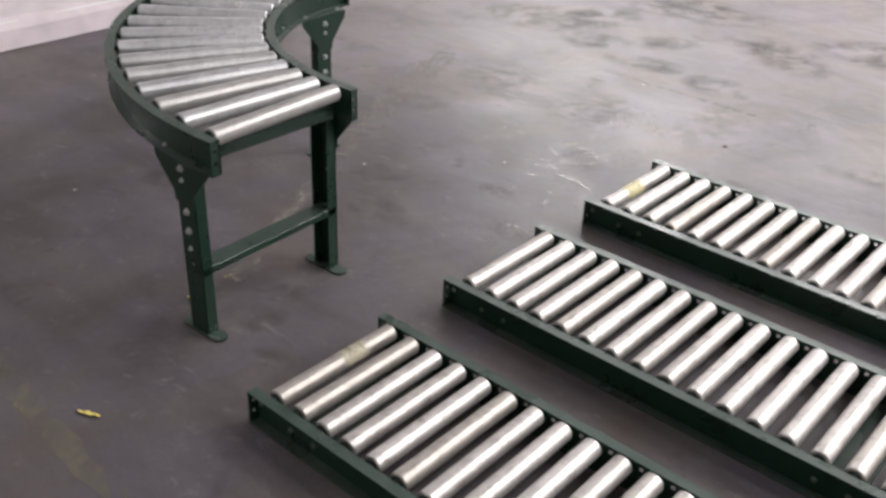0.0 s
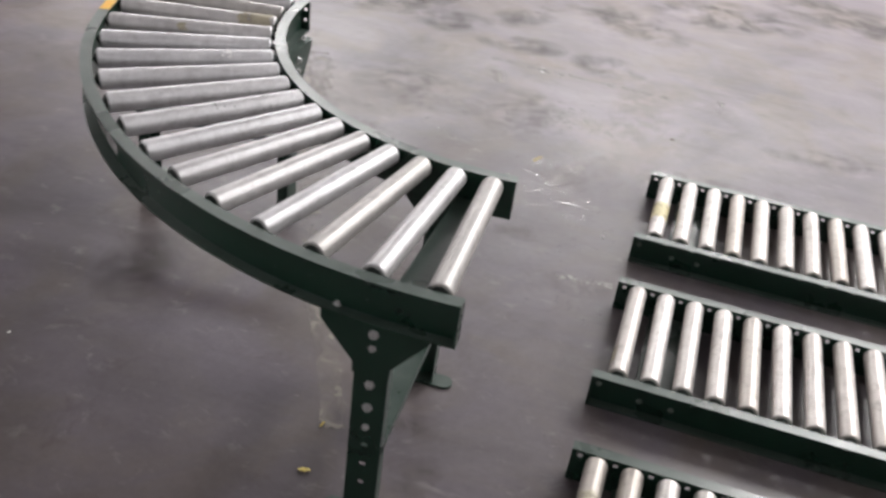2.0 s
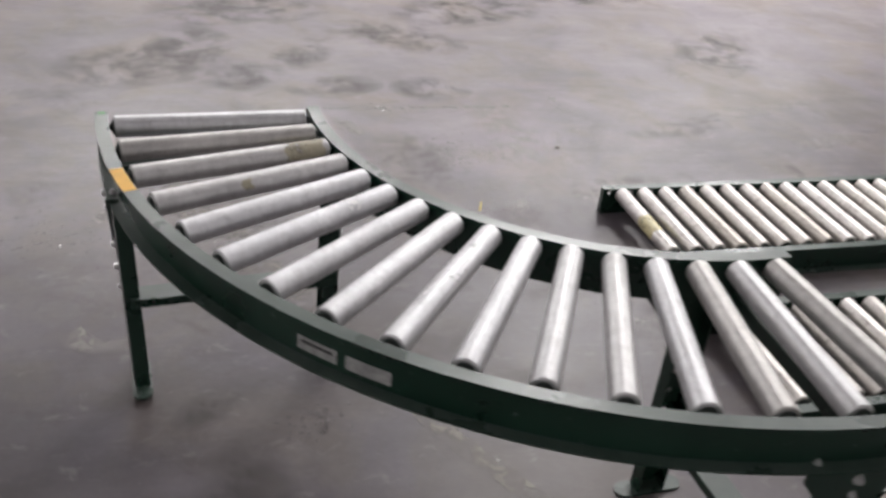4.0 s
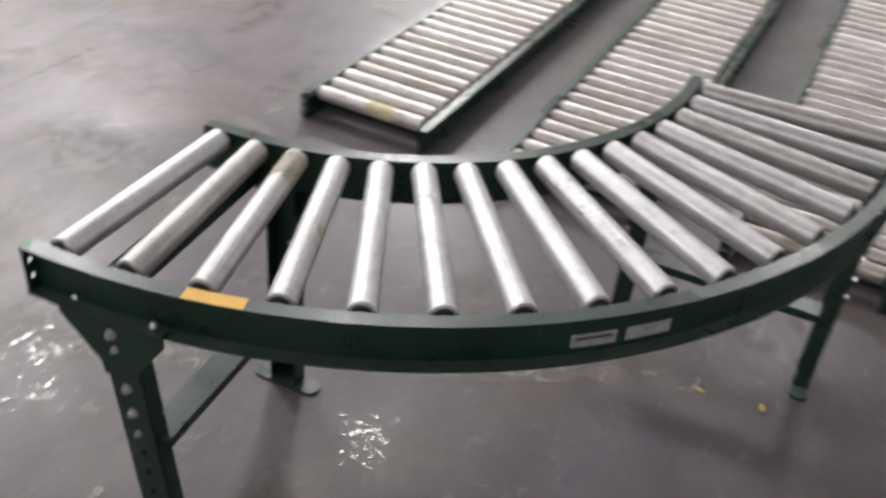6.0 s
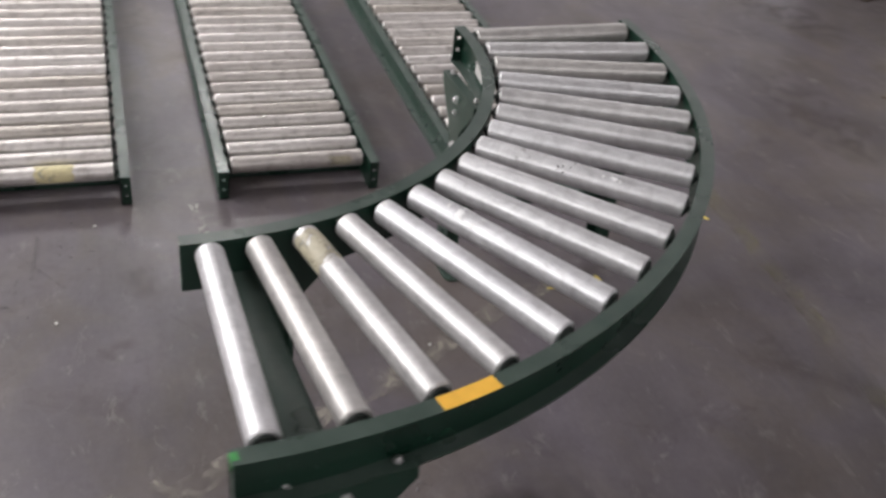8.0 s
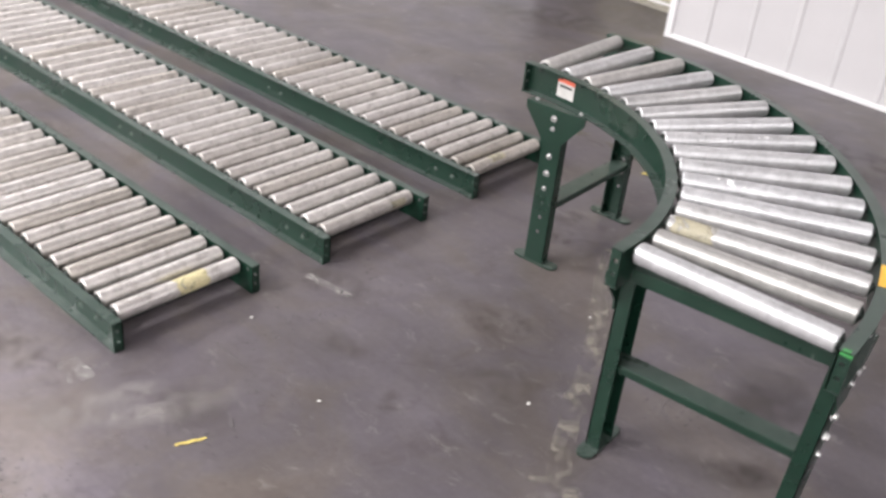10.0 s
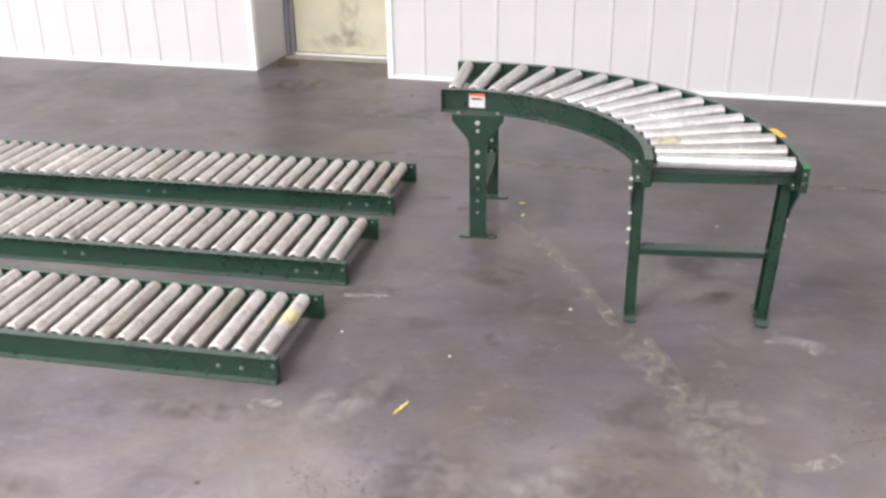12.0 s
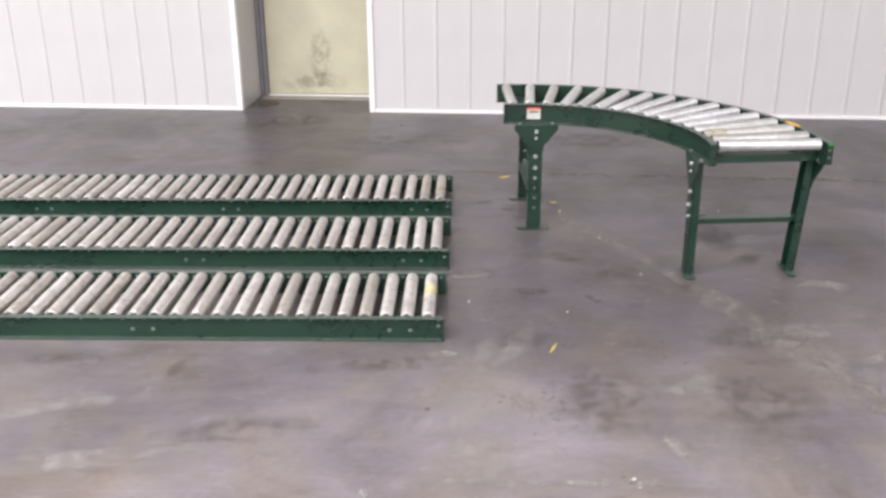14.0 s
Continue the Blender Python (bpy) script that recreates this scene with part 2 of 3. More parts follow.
STAIN = blotch("dark floor stain", (0.060, 0.050, 0.048), 0.62, 6, cut=(0.40, 0.62))
BROWN_STAIN = blotch("brown floor stain", (0.115, 0.098, 0.088), 0.42, 12)
DOOR_SCUFF = blotch("door scuff", (0.20, 0.19, 0.15), 0.30, 14)
PALE_STAIN = blotch("pale floor wear", (0.30, 0.28, 0.27), 0.50, 11)


# ---------------- mesh helpers ----------------
class Shape:
    """Vertices and faces gathered for one mesh."""

    def __init__(self):
        self.v, self.f, self.flat = [], [], []

    def face(self, *points):
        n = len(self.v)
        self.v += [tuple(p) for p in points]
        self.f.append(tuple(range(n, n + len(points))))

    def box(self, lo, hi, bevel=0.0, m=None):
        bm = bmesh.new()
        bmesh.ops.create_cube(bm, size=1)
        size = [h - l for l, h in zip(lo, hi)]
        for vert in bm.verts:
            vert.co = Vector([(c + 0.5) * s + l for c, s, l in zip(vert.co, size, lo)])
        if bevel:
            bmesh.ops.bevel(bm, geom=bm.edges[:], offset=bevel, segments=1, affect="EDGES")
        self.take(bm, m)

    def take(self, bm, m=None):
        bm.verts.ensure_lookup_table()
        n = len(self.v)
        self.v += [tuple(m @ vert.co if m else vert.co) for vert in bm.verts]
        self.f += [tuple(n + vert.index for vert in face.verts) for face in bm.faces]
        bm.free()

    def lathe(self, rings, axis_m, segments=24):
        """Rings of (distance along the axis, radius), turned round local x."""
        n = len(self.v)
        for d, r in rings:
            for k in range(segments):
                a = 2 * math.pi * k / segments
                self.v.append(tuple(axis_m @ Vector((d, r * math.cos(a), r * math.sin(a)))))
        for i in range(len(rings) - 1):
            for k in range(segments):
                k2 = (k + 1) % segments
                self.f.append((n + i * segments + k, n + i * segments + k2, n + (i + 1) * segments + k2, n + (i + 1) * segments + k))
        self.f.append(tuple(n + k for k in range(segments))[::-1])
        last = n + (len(rings) - 1) * segments
        self.f.append(tuple(last + k for k in range(segments)))

    def mesh(self, name, material, smooth=False):
        me = bpy.data.meshes.new(name)
        me.from_pydata(self.v, [], self.f)
        bm = bmesh.new()
        bm.from_mesh(me)
        bmesh.ops.remove_doubles(bm, verts=bm.verts[:], dist=1e-5)
        bmesh.ops.recalc_face_normals(bm, faces=bm.faces[:])
        bm.to_mesh(me)
        bm.free()
        me.materials.append(material)
        if smooth:
            me.shade_smooth()
            me.set_sharp_from_angle(angle=radians(35))
        return me


def part(name, shape, material, parent, label="", m=None, smooth=False):
    me = shape if isinstance(shape, bpy.types.Mesh) else shape.mesh(name, material, smooth)
    ob = new(name, me)
    ob.parent = parent
    if m is not None:
        ob.matrix_basis = m
    return tagged(ob, label) if label else ob


# ---------------- the room ----------------
TURN = pose(0, 0, 0, 0, 0, -3.8)
WALL_Y = 3.669


def structure(name, shape, material, label, category, m=None):
    ob = new(name, shape.mesh(name, material))
    ob.matrix_world = TURN if m is None else m
    return tagged(ob, label, category, kind="structure")


s = Shape()
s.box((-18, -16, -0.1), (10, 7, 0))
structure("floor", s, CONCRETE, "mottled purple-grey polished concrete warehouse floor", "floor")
# ceiling is never in view; its grey is set for bounced light
s = Shape()
s.box((-18, -16, 6.0), (10, 7, 6.1))
structure("ceiling", s, CEILING, "plain light grey sheet ceiling, unseen, toned for bounced light", "ceiling")
# unseen walls closing the hall, white or grey to set the bounced light
for name, lo, hi in (("wall_south", (-18, -16.15, 0), (10, -16, 6)), ("wall_east", (10, -16, 0), (10.15, 7, 6)), ("wall_west", (-18.15, -16, 0), (-18, 7, 6))):
    s = Shape()
    s.box(lo, hi)
    white = name != "wall_south"
    structure(name, s, WHITE if white else GREYWALL, "plain white metal warehouse wall, unseen, toned for bounced light" if white else "plain grey warehouse wall, unseen, toned for bounced light", "wall")

CORNER, JAMB_R, DOOR_Y = -1.815, -0.865, 4.22
s = Shape()
s.box((-18, WALL_Y + 0.03, 0), (CORNER - 0.01, WALL_Y + 0.7, 6))
wall_nw = structure("wall_north_1", s, WHITE, "white ribbed metal panel wall beside the door recess", "wall")
s = Shape()
s.box((JAMB_R + 0.01, WALL_Y + 0.03, 0), (10, WALL_Y + 0.7, 6))
wall_ne = structure("wall_north_2", s, WHITE, "white ribbed metal panel wall behind the curved conveyor", "wall")
s = Shape()
s.box((CORNER - 0.01, DOOR_Y + 0.06, 0), (JAMB_R + 0.01, DOOR_Y + 0.2, 6))
structure("wall_north_3", s, WHITE, "white wall behind the recessed door", "wall")
# reveals of the recess
for name, x0, x1 in (("reveal_1", CORNER - 0.008, CORNER), ("reveal_2", JAMB_R, JAMB_R + 0.008)):
    s = Shape()
    s.box((x0, WALL_Y, 0.0), (x1, DOOR_Y - 0.06, 6.0))
    structure(name, s, WHITE, "white metal lining of the door recess", "trim")


def panel_mesh(width):
    """One wall sheet with a low standing rib along its edge."""
    sh = Shape()
    rib, proud = 0.012, 0.0045
    prof = [(0, 0), (width - rib - 0.02, 0), (width - rib - 0.008, -proud), (width - 0.006, -proud), (width, 0.002)]
    for (xa, ya), (xb, yb) in zip(prof[:-1], prof[1:]):
        sh.face((xa, ya, 0.02), (xb, yb, 0.02), (xb, yb, 5.98), (xa, ya, 5.98))
    sh.face(*[(x, y, 0.02) for x, y in prof], (width, 0.028, 0.02), (0, 0.028, 0.02))
    return sh.mesh("panel", WHITE)


PITCH_W = 0.237
PANEL = panel_mesh(PITCH_W)
for k in range(20):
    part("panel", PANEL, WHITE, wall_ne, "", pose(JAMB_R + 0.02 + k * PITCH_W, WALL_Y, 0))
for k in range(16):
    part("panel", PANEL, WHITE, wall_nw, "", pose(CORNER - 0.02 - (k + 1) * PITCH_W, WALL_Y, 0))
s = Shape()
s.box((JAMB_R - 0.004, WALL_Y - 0.018, 0), (JAMB_R + 0.035, WALL_Y + 0.03, 6), 0.003)
s.box((JAMB_R + 0.036, WALL_Y - 0.016, 0), (10, WALL_Y + 0.028, 0.022), 0.003)
structure("trim_1", s, TRIM, "white corner and base trim of the panel wall", "trim")
s = Shape()
s.box((CORNER - 0.035, WALL_Y - 0.018, 0), (CORNER + 0.004, WALL_Y + 0.03, 6), 0.003)
s.box((-18, WALL_Y - 0.016, 0), (CORNER - 0.036, WALL_Y + 0.028, 0.022), 0.003)
structure("trim_2", s, TRIM, "white corner and base trim of the panel wall", "trim")

# the recessed door
door = tagged(new("door_1"), "cream painted steel door, scuffed, in a grey frame", "door", kind="structure")
door.matrix_world = TURN
s = Shape()
s.box((CORNER + 0.058, DOOR_Y - 0.01, 0.015), (JAMB_R + 0.02, DOOR_Y + 0.035, 2.05), 0.003)
part("door_leaf", s, CREAM, door)
s = Shape()
s.box((CORNER + 0.002, DOOR_Y - 0.06, 0), (CORNER + 0.026, DOOR_Y + 0.05, 2.15), 0.004)
s.box((CORNER + 0.026, DOOR_Y - 0.03, 0), (CORNER + 0.054, DOOR_Y + 0.05, 2.10), 0.004)
part("door_frame", s, JAMB, door, "dark grey steel door frame")
s = Shape()
s.box((CORNER + 0.058, DOOR_Y - 0.05, 0.001), (JAMB_R - 0.002, DOOR_Y - 0.012, 0.014), 0.003)
part("threshold", s, TRIM, door, "pale metal threshold strip")
s = Shape()
s.face(*[(math.cos(k * math.pi / 10), 0, math.sin(k * math.pi / 10)) for k in range(20)])
for x, z, rx, rz in ((-1.33, 0.28, 0.10, 0.28), (-1.40, 0.10, 0.30, 0.10)):
    part("scuff_mark", s, DOOR_SCUFF, door, "dark scuff marks", Matrix.Translation((x, DOOR_Y - 0.0115, z)) @ Matrix.Diagonal((rx, 1, rz, 1)))
s = Shape()
s.box((CORNER + 0.03, DOOR_Y - 0.16, 0.0), (JAMB_R - 0.003, DOOR_Y - 0.052, 0.004))
structure("sill", s, SILL, "pale concrete strip in front of the door", "sill")
s = Shape()
s.box((-0.07, -0.045, 0.0), (0.07, 0.045, 0.012), 0.004)
plate = tagged(new("floor_plate", s.mesh("floor_plate", WOOD)), "small brown plate lying on the floor by the door", "plate")
plate.matrix_world = pose(-1.42, 3.99, 0.001, 0, 0, 25)


# ---------------- conveyor parts ----------------
RAIL_H, FLANGE, FLANGE_C, SHEET = 0.089, 0.028, 0.027, 0.003
TUBE_R, PITCH = 0.0242, 0.0772
AXIS = 0.075
TUBE_C = 0.0232


def rail_shape(place, cuts, holes, flange):
    """A channel rail. place(s, u, z): the point s along the rail, u out from its web. cuts: stations; holes: (start, end) pairs of stations left open."""
    sh = Shape()
    rows = [SHEET, AXIS - 0.0055, AXIS + 0.0055, RAIL_H - SHEET]
    for a, b in zip(cuts[:-1], cuts[1:]):
        for u0, u1, z0, z1 in ((0, flange, 0, SHEET), (0, flange, RAIL_H - SHEET, RAIL_H)):
            for p, q in (((u0, z0), (u1, z0)), ((u1, z0), (u1, z1)), ((u1, z1), (u0, z1)), ((u0, z1), (u0, z0))):
                sh.face(place(a, *p), place(b, *p), place(b, *q), place(a, *q))
        for i in range(3):
            z0, z1 = rows[i], rows[i + 1]
            if i == 1 and (a, b) in holes:
                for z in (z0, z1):
                    sh.face(place(a, 0, z), place(b, 0, z), place(b, SHEET, z), place(a, SHEET, z))
                for e in (a, b):
                    sh.face(place(e, 0, z0), place(e, 0, z1), place(e, SHEET, z1), place(e, SHEET, z0))
                continue
            for u in (0, SHEET):
                sh.face(place(a, u, z0), place(b, u, z0), place(b, u, z1), place(a, u, z1))
    return sh


def end_plate_shape(flange):
    """The plate that closes a rail's end: local x along the rail, y out from the web, z up; two bolt holes."""
    sh = Shape()
    ys = [0.003, flange * 0.5 - 0.005, flange * 0.5 + 0.005, flange - 0.001]
    zs = [SHEET, 0.026, 0.036, 0.056, 0.066, RAIL_H - SHEET]
    for i in range(3):
        for j in range(5):
            if i == 1 and j in (1, 3):
                for a, b in (((ys[1], zs[j]), (ys[2], zs[j])), ((ys[2], zs[j]), (ys[2], zs[j + 1])), ((ys[2], zs[j + 1]), (ys[1], zs[j + 1])), ((ys[1], zs[j + 1]), (ys[1], zs[j]))):
                    sh.face((0, *a), (0, *b), (0.005, *b), (0.005, *a))
                continue
            for x in (0, 0.005):
                sh.face((x, ys[i], zs[j]), (x, ys[i + 1], zs[j]), (x, ys[i + 1], zs[j + 1]), (x, ys[i], zs[j + 1]))
    for a, b in (((ys[0], zs[0]), (ys[3], zs[0])), ((ys[3], zs[0]), (ys[3], zs[5])), ((ys[3], zs[5]), (ys[0], zs[5])), ((ys[0], zs[5]), (ys[0], zs[0]))):
        sh.face((0, *a), (0, *b), (0.005, *b), (0.005, *a))
    return sh


END_PLATE, END_PLATE_C = end_plate_shape(FLANGE).mesh("end_plate", GREEN), end_plate_shape(FLANGE_C).mesh("end_plate", GREEN)


def bolt_mesh(radius, height):
    sh = Shape()
    sh.lathe([(0, radius * 1.55), (height * 0.25, radius * 1.55), (height * 0.26, radius), (height * 0.85, radius), (height, radius * 0.8)], Matrix(), 6)
    return sh.mesh("bolt", ZINC)


BOLT, BIG_BOLT = bolt_mesh(0.0050, 0.008), bolt_mesh(0.0068, 0.010)
RAIL_BOLT = bolt_mesh(0.0052, 0.006)
RAIL_BOLT.materials[0] = BOLT_GREY


def roller_meshes(length, steel, cap, radius):
    h = length / 2
    tube = Shape()
    tube.lathe([(-h, radius - 0.005), (-h, radius - 0.0025), (-h + 0.0025, radius), (-h + 0.02, radius), (h - 0.02, radius), (h - 0.0025, radius), (h, radius - 0.0025), (h, radius - 0.005)], Matrix(), 28)
    hub = Shape()
    hub.lathe([(-0.001, 0.0175), (0.003, 0.0165), (0.0045, 0.011), (0.0075, 0.010)], Matrix(), 16)
    axle = Shape()
    axle.lathe([(-h - 0.024, 0.0054), (h + 0.024, 0.0054)], Matrix(), 6)
    return tube.mesh("roller", steel, True), hub.mesh("bearing", cap, True), axle.mesh("axle", SEAL)


def add_roller(parent, meshes, length, m):
    tube, hub, axle = meshes
    r = part("roller", tube, STEEL, parent, "", m)
    part("bearing", hub, RUBBER, r, "", pose(length / 2, 0, 0))
    part("bearing", hub, RUBBER, r, "", pose(-length / 2, 0, 0, 0, 0, 180))
    part("axle", axle, ZINC, r)
    return r


def sleeve(parent, name, material, x0, x1, a0, a1, label, radius=TUBE_R):
    """A patch of paint or glue on a roller: from x0 to x1 along it, from angle a0 to a1 over its top."""
    sh = Shape()
    n = 10
    for k in range(n):
        pts = []
        for x, j in ((x0, k), (x1, k), (x1, k + 1), (x0, k + 1)):
            a = radians(a0 + (a1 - a0) * j / n)
            pts.append((x + 0.004 * math.sin(5 * a + 9 * x), -(radius + 0.0006) * math.sin(a), (radius + 0.0006) * math.cos(a)))
        sh.face(*pts)
    return part(name, sh, material, parent, label, smooth=True)


def flecks(parent, name, material, x0, x1, a0, a1, count, size, seed, label, radius):
    """Small ragged spots of paint on a roller."""
    rng = random.Random(seed)
    sh = Shape()
    for _ in range(count):
        x, a = rng.gauss((x0 + x1) / 2, (x1 - x0) / 4), radians(rng.uniform(a0, a1))
        pts = []
        for k in range(7):
            r = size * rng.uniform(0.25, 1.0)
            px, pa = x + r * math.cos(k * 0.9), a + r * 0.8 * math.sin(k * 0.9) / radius
            pts.append((px, -(radius + 0.0009) * math.sin(pa), (radius + 0.0009) * math.cos(pa)))
        sh.face(*pts)
    return part(name, sh, material, parent, label)


# ---------------- straight conveyors ----------------
CELLS, WIDTH = 80, 0.455
WEB = WIDTH / 2 - FLANGE
ROLLER_L = 2 * WEB - 0.024


def straight_conveyor():
    """Runs from its end at x = 0 towards -x, centred on y = 0, standing on z = 0."""
    base = new("roller_conveyor")
    cell = PITCH / 2
    cuts, holes = [0.0], set()
    for k in range(CELLS):
        a, b = k * cell + cell / 2 - 0.0055, k * cell + cell / 2 + 0.0055
        cuts += [a, b]
        holes.add((a, b))
    cuts.append(CELLS * cell)
    for side in (1, -1):
        rail = part("rail", rail_shape(lambda t, u, z: (-t, side * (WEB + u), z), cuts, holes, FLANGE), GREEN, base)
        for end, x in ((0, -0.006), (1, -CELLS * cell + 0.001)):
            part("end_plate", END_PLATE, GREEN, rail, "", Matrix.Translation((x, side * WEB, 0)) @ Matrix.Diagonal((1, side, 1, 1)))
        for k in range(4):
            for dx in (-0.038, 0.038):
                part("bolt", RAIL_BOLT, BOLT_GREY, rail, "", pose(-0.160 - 0.945 * k + dx, side * (WEB + SHEET), 0.034, 0, 0, 90 * side))
        part("bolt", RAIL_BOLT, BOLT_GREY, rail, "", pose(-0.020, side * (WEB + SHEET), 0.052, 0, 0, 90 * side))
    for k in range(4):
        sh = Shape()
        x = -0.160 - 0.945 * k
        sh.box((x - 0.055, -WEB + 0.001, 0.012), (x + 0.055, WEB - 0.001, 0.015), 0.001)
        sh.box((x - 0.055, -WEB + 0.001, 0.004), (x - 0.052, WEB - 0.001, 0.012))
        sh.box((x + 0.052, -WEB + 0.001, 0.004), (x + 0.055, WEB - 0.001, 0.012))
        part("crossmember", sh, GREEN, base)
    meshes = roller_meshes(ROLLER_L, DULL, SEAL, TUBE_R)
    for k in range(CELLS // 2):
        add_roller(base, meshes, ROLLER_L, pose(-(2 * k + 1.5) * cell, 0, AXIS, random.uniform(0, 360), 0, 90))
    return base


conv_a = straight_conveyor()
tagged(conv_a, "straight green roller conveyor with weathered steel rollers, lying on the floor", "conveyor", "straight conveyors on the floor")
conv_a.matrix_basis = pose(-0.001, 0.241, 0.0)
conv_b = copy_thing(conv_a, pose(0.006, 0.925, 0.0))
conv_c = copy_thing(conv_a, pose(0.004, 1.609, 0.0))


def end_roller(conv):
    first = [o for o in conv.children if o.name.startswith("roller")]
    ob = max(first, key=lambda o: o.matrix_basis.translation.x)
    ob.matrix_basis = pose(*ob.matrix_basis.translation, 0, 0, 90)
    return ob


sleeve(end_roller(conv_a), "paint_mark", MARK, -0.01, 0.085, -120, 120, "yellow paint band round the roller")
sleeve(end_roller(conv_c), "tape_label", BROWN, -0.085, -0.012, -95, 60, "torn tan tape label with scribbles")
flecks(end_roller(conv_c), "scribble", INK, -0.075, -0.02, -50, 40, 9, 0.0035, 21, "dark scribbled marks", TUBE_R)
sleeve(end_roller(conv_b), "paint_mark", BROWN, 0.09, 0.15, 45, 105, "faint brown paint mark")


# ---------------- curved conveyor ----------------
TILT, TOP, TANGENT, LONG = 2.4, 0.602, 0.042, 0.038
CX, CY = 0.322, 0.534
R_IN, R_OUT = 0.775 - TANGENT, 1.202 - TANGENT
BOTTOM = TOP - RAIL_H
curve = tagged(new("curved_conveyor"), "dark green curved roller conveyor with steel rollers on four legs", "conveyor")
curve.matrix_basis = pose(CX, CY, 0, 0, 0, TILT)
COUNT = 16
STEP = 89.4 / (COUNT - 1)


def polar(r, degrees_, z):
    a = radians(degrees_)
    return (r * math.cos(a), r * math.sin(a), z)


def along(r, t, z):
    """A point at radius r: t in degrees on the arc; below 0 and above 90, metres along the straight ends."""
    if t < 0:
        return (r, t, z)
    if t > 90:
        return (90 - t, r, z)
    return polar(r, t, z)


cuts, holes = [-LONG] + [k * 1.5 for k in range(61)] + [90 + TANGENT], set()
curve_rails = {}
for name, web, side in (("inner_rail", R_IN, -1), ("outer_rail", R_OUT, 1)):
    rail = part(name, rail_shape(lambda t, u, z: along(web + side * u, t, z + BOTTOM), cuts, holes, FLANGE_C), GREEN, curve, smooth=True)
    curve_rails[name] = rail
    for a, shift in ((0, 0.001 - LONG), (90, TANGENT - 0.006)):
        turn = Matrix.Rotation(radians(a), 4, "Z") @ Matrix.Translation((web, shift, BOTTOM)) @ Matrix(((0, side, 0, 0), (1, 0, 0, 0), (0, 0, 1, 0), (0, 0, 0, 1)))
        part("end_plate", END_PLATE_C, GREEN, rail, "", turn)

ROLLER_C = R_OUT - R_IN - 0.022
meshes = roller_meshes(ROLLER_C, STEEL, SEAL, TUBE_C)
curve_rollers = []
for k in range(COUNT):
    a = k * STEP + 0.4
    curve_rollers.append(add_roller(curve, meshes, ROLLER_C, Matrix.Rotation(radians(a), 4, "Z") @ pose((R_IN + R_OUT) / 2, 0, BOTTOM + AXIS)))


sleeve(curve_rollers[2], "glue_residue", BROWN, -0.19, -0.105, -100, 100, "cream tape residue", TUBE_C)
flecks(curve_rollers[5], "paint_fleck", FLECK, -0.13, -0.05, -60, 50, 13, 0.008, 3, "white paint flecks", TUBE_C)
flecks(curve_rollers[8], "dark_scuff", INK, -0.05, 0.0, -50, 70, 16, 0.0028, 5, "dark scribbled scuff", TUBE_C)
flecks(curve_rollers[8], "paint_fleck", FLECK, 0.045, 0.075, 20, 50, 5, 0.006, 8, "pale paint flecks", TUBE_C)
sleeve(curve_rollers[8], "grey_smudge", SMUDGE, -0.12, -0.095, -90, 90, "grey rubbed smudge", TUBE_C)
sleeve(curve_rollers[3], "glue_residue", BROWN, 0.01, 0.03, -85, -35, "small cream glue spot", TUBE_C)

# crossmembers near both ends
for a in (3.6, 86.4):
    sh = Shape()
    sh.box((R_IN + 0.001, -0.028, BOTTOM - 0.004), (R_OUT - 0.001, -0.025, BOTTOM + 0.026), 0.0008)
    sh.box((R_IN + 0.001, 0.025, BOTTOM - 0.004), (R_OUT - 0.001, 0.028, BOTTOM + 0.026), 0.0008)
    sh.box((R_IN + 0.001, -0.025, BOTTOM + 0.023), (R_OUT - 0.001, 0.025, BOTTOM + 0.026), 0.0008)
    part("crossmember", sh, GREEN, curve, "", Matrix.Rotation(radians(a), 4, "Z"))

# supports: local x along the rail, y from the inner to the outer leg, the outer face of the inner leg at y = 0
LEG_W, LEG_D = 0.064, 0.035
SPAN = 0.485


def leg_shape():
    """A channel leg, web at y = 0 facing -y, open towards +y."""
    sh = Shape()
    h = LEG_W / 2
    rows, z = [0.006], 0.05
    spots = [0.11, 0.16, 0.21, 0.26, 0.31, 0.36, 0.41]
    for p in spots:
        rows += [p - 0.006, p + 0.006]
    rows.append(BOTTOM - 0.012)
    cols = [-h, -0.006, 0.006, h]
    for i in range(3):
        for j in range(len(rows) - 1):
            if i == 1 and j % 2 == 1:
                continue
            for y in (0, 0.003):
                sh.face((cols[i], y, rows[j]), (cols[i + 1], y, rows[j]), (cols[i + 1], y, rows[j + 1]), (cols[i], y, rows[j + 1]))
    sh.box((-h, 0.003, 0.006), (-h + 0.003, LEG_D, BOTTOM - 0.012), 0.0008)
    sh.box((h - 0.003, 0.003, 0.006), (h, LEG_D, BOTTOM - 0.012), 0.0008)
    return sh


def foot_shape():
    sh = Shape()
    n, l, w = 8, 0.078, 0.022
    top = []
    for k in range(n + 1):
        a = -math.pi / 2 + math.pi * k / n
        top.append((l - w + w * math.cos(a), w * math.sin(a)))
    top += [(-x, -y) for x, y in top]
    zs = (0.0005, 0.006)
    for z in zs:
        sh.face(*[(x, y + LEG_D / 2, z) for x, y in top])
    for p, q in zip(top, top[1:] + top[:1]):
        sh.face((p[0], p[1] + LEG_D / 2, zs[0]), (q[0], q[1] + LEG_D / 2, zs[0]), (q[0], q[1] + LEG_D / 2, zs[1]), (p[0], p[1] + LEG_D / 2, zs[1]))
    return sh


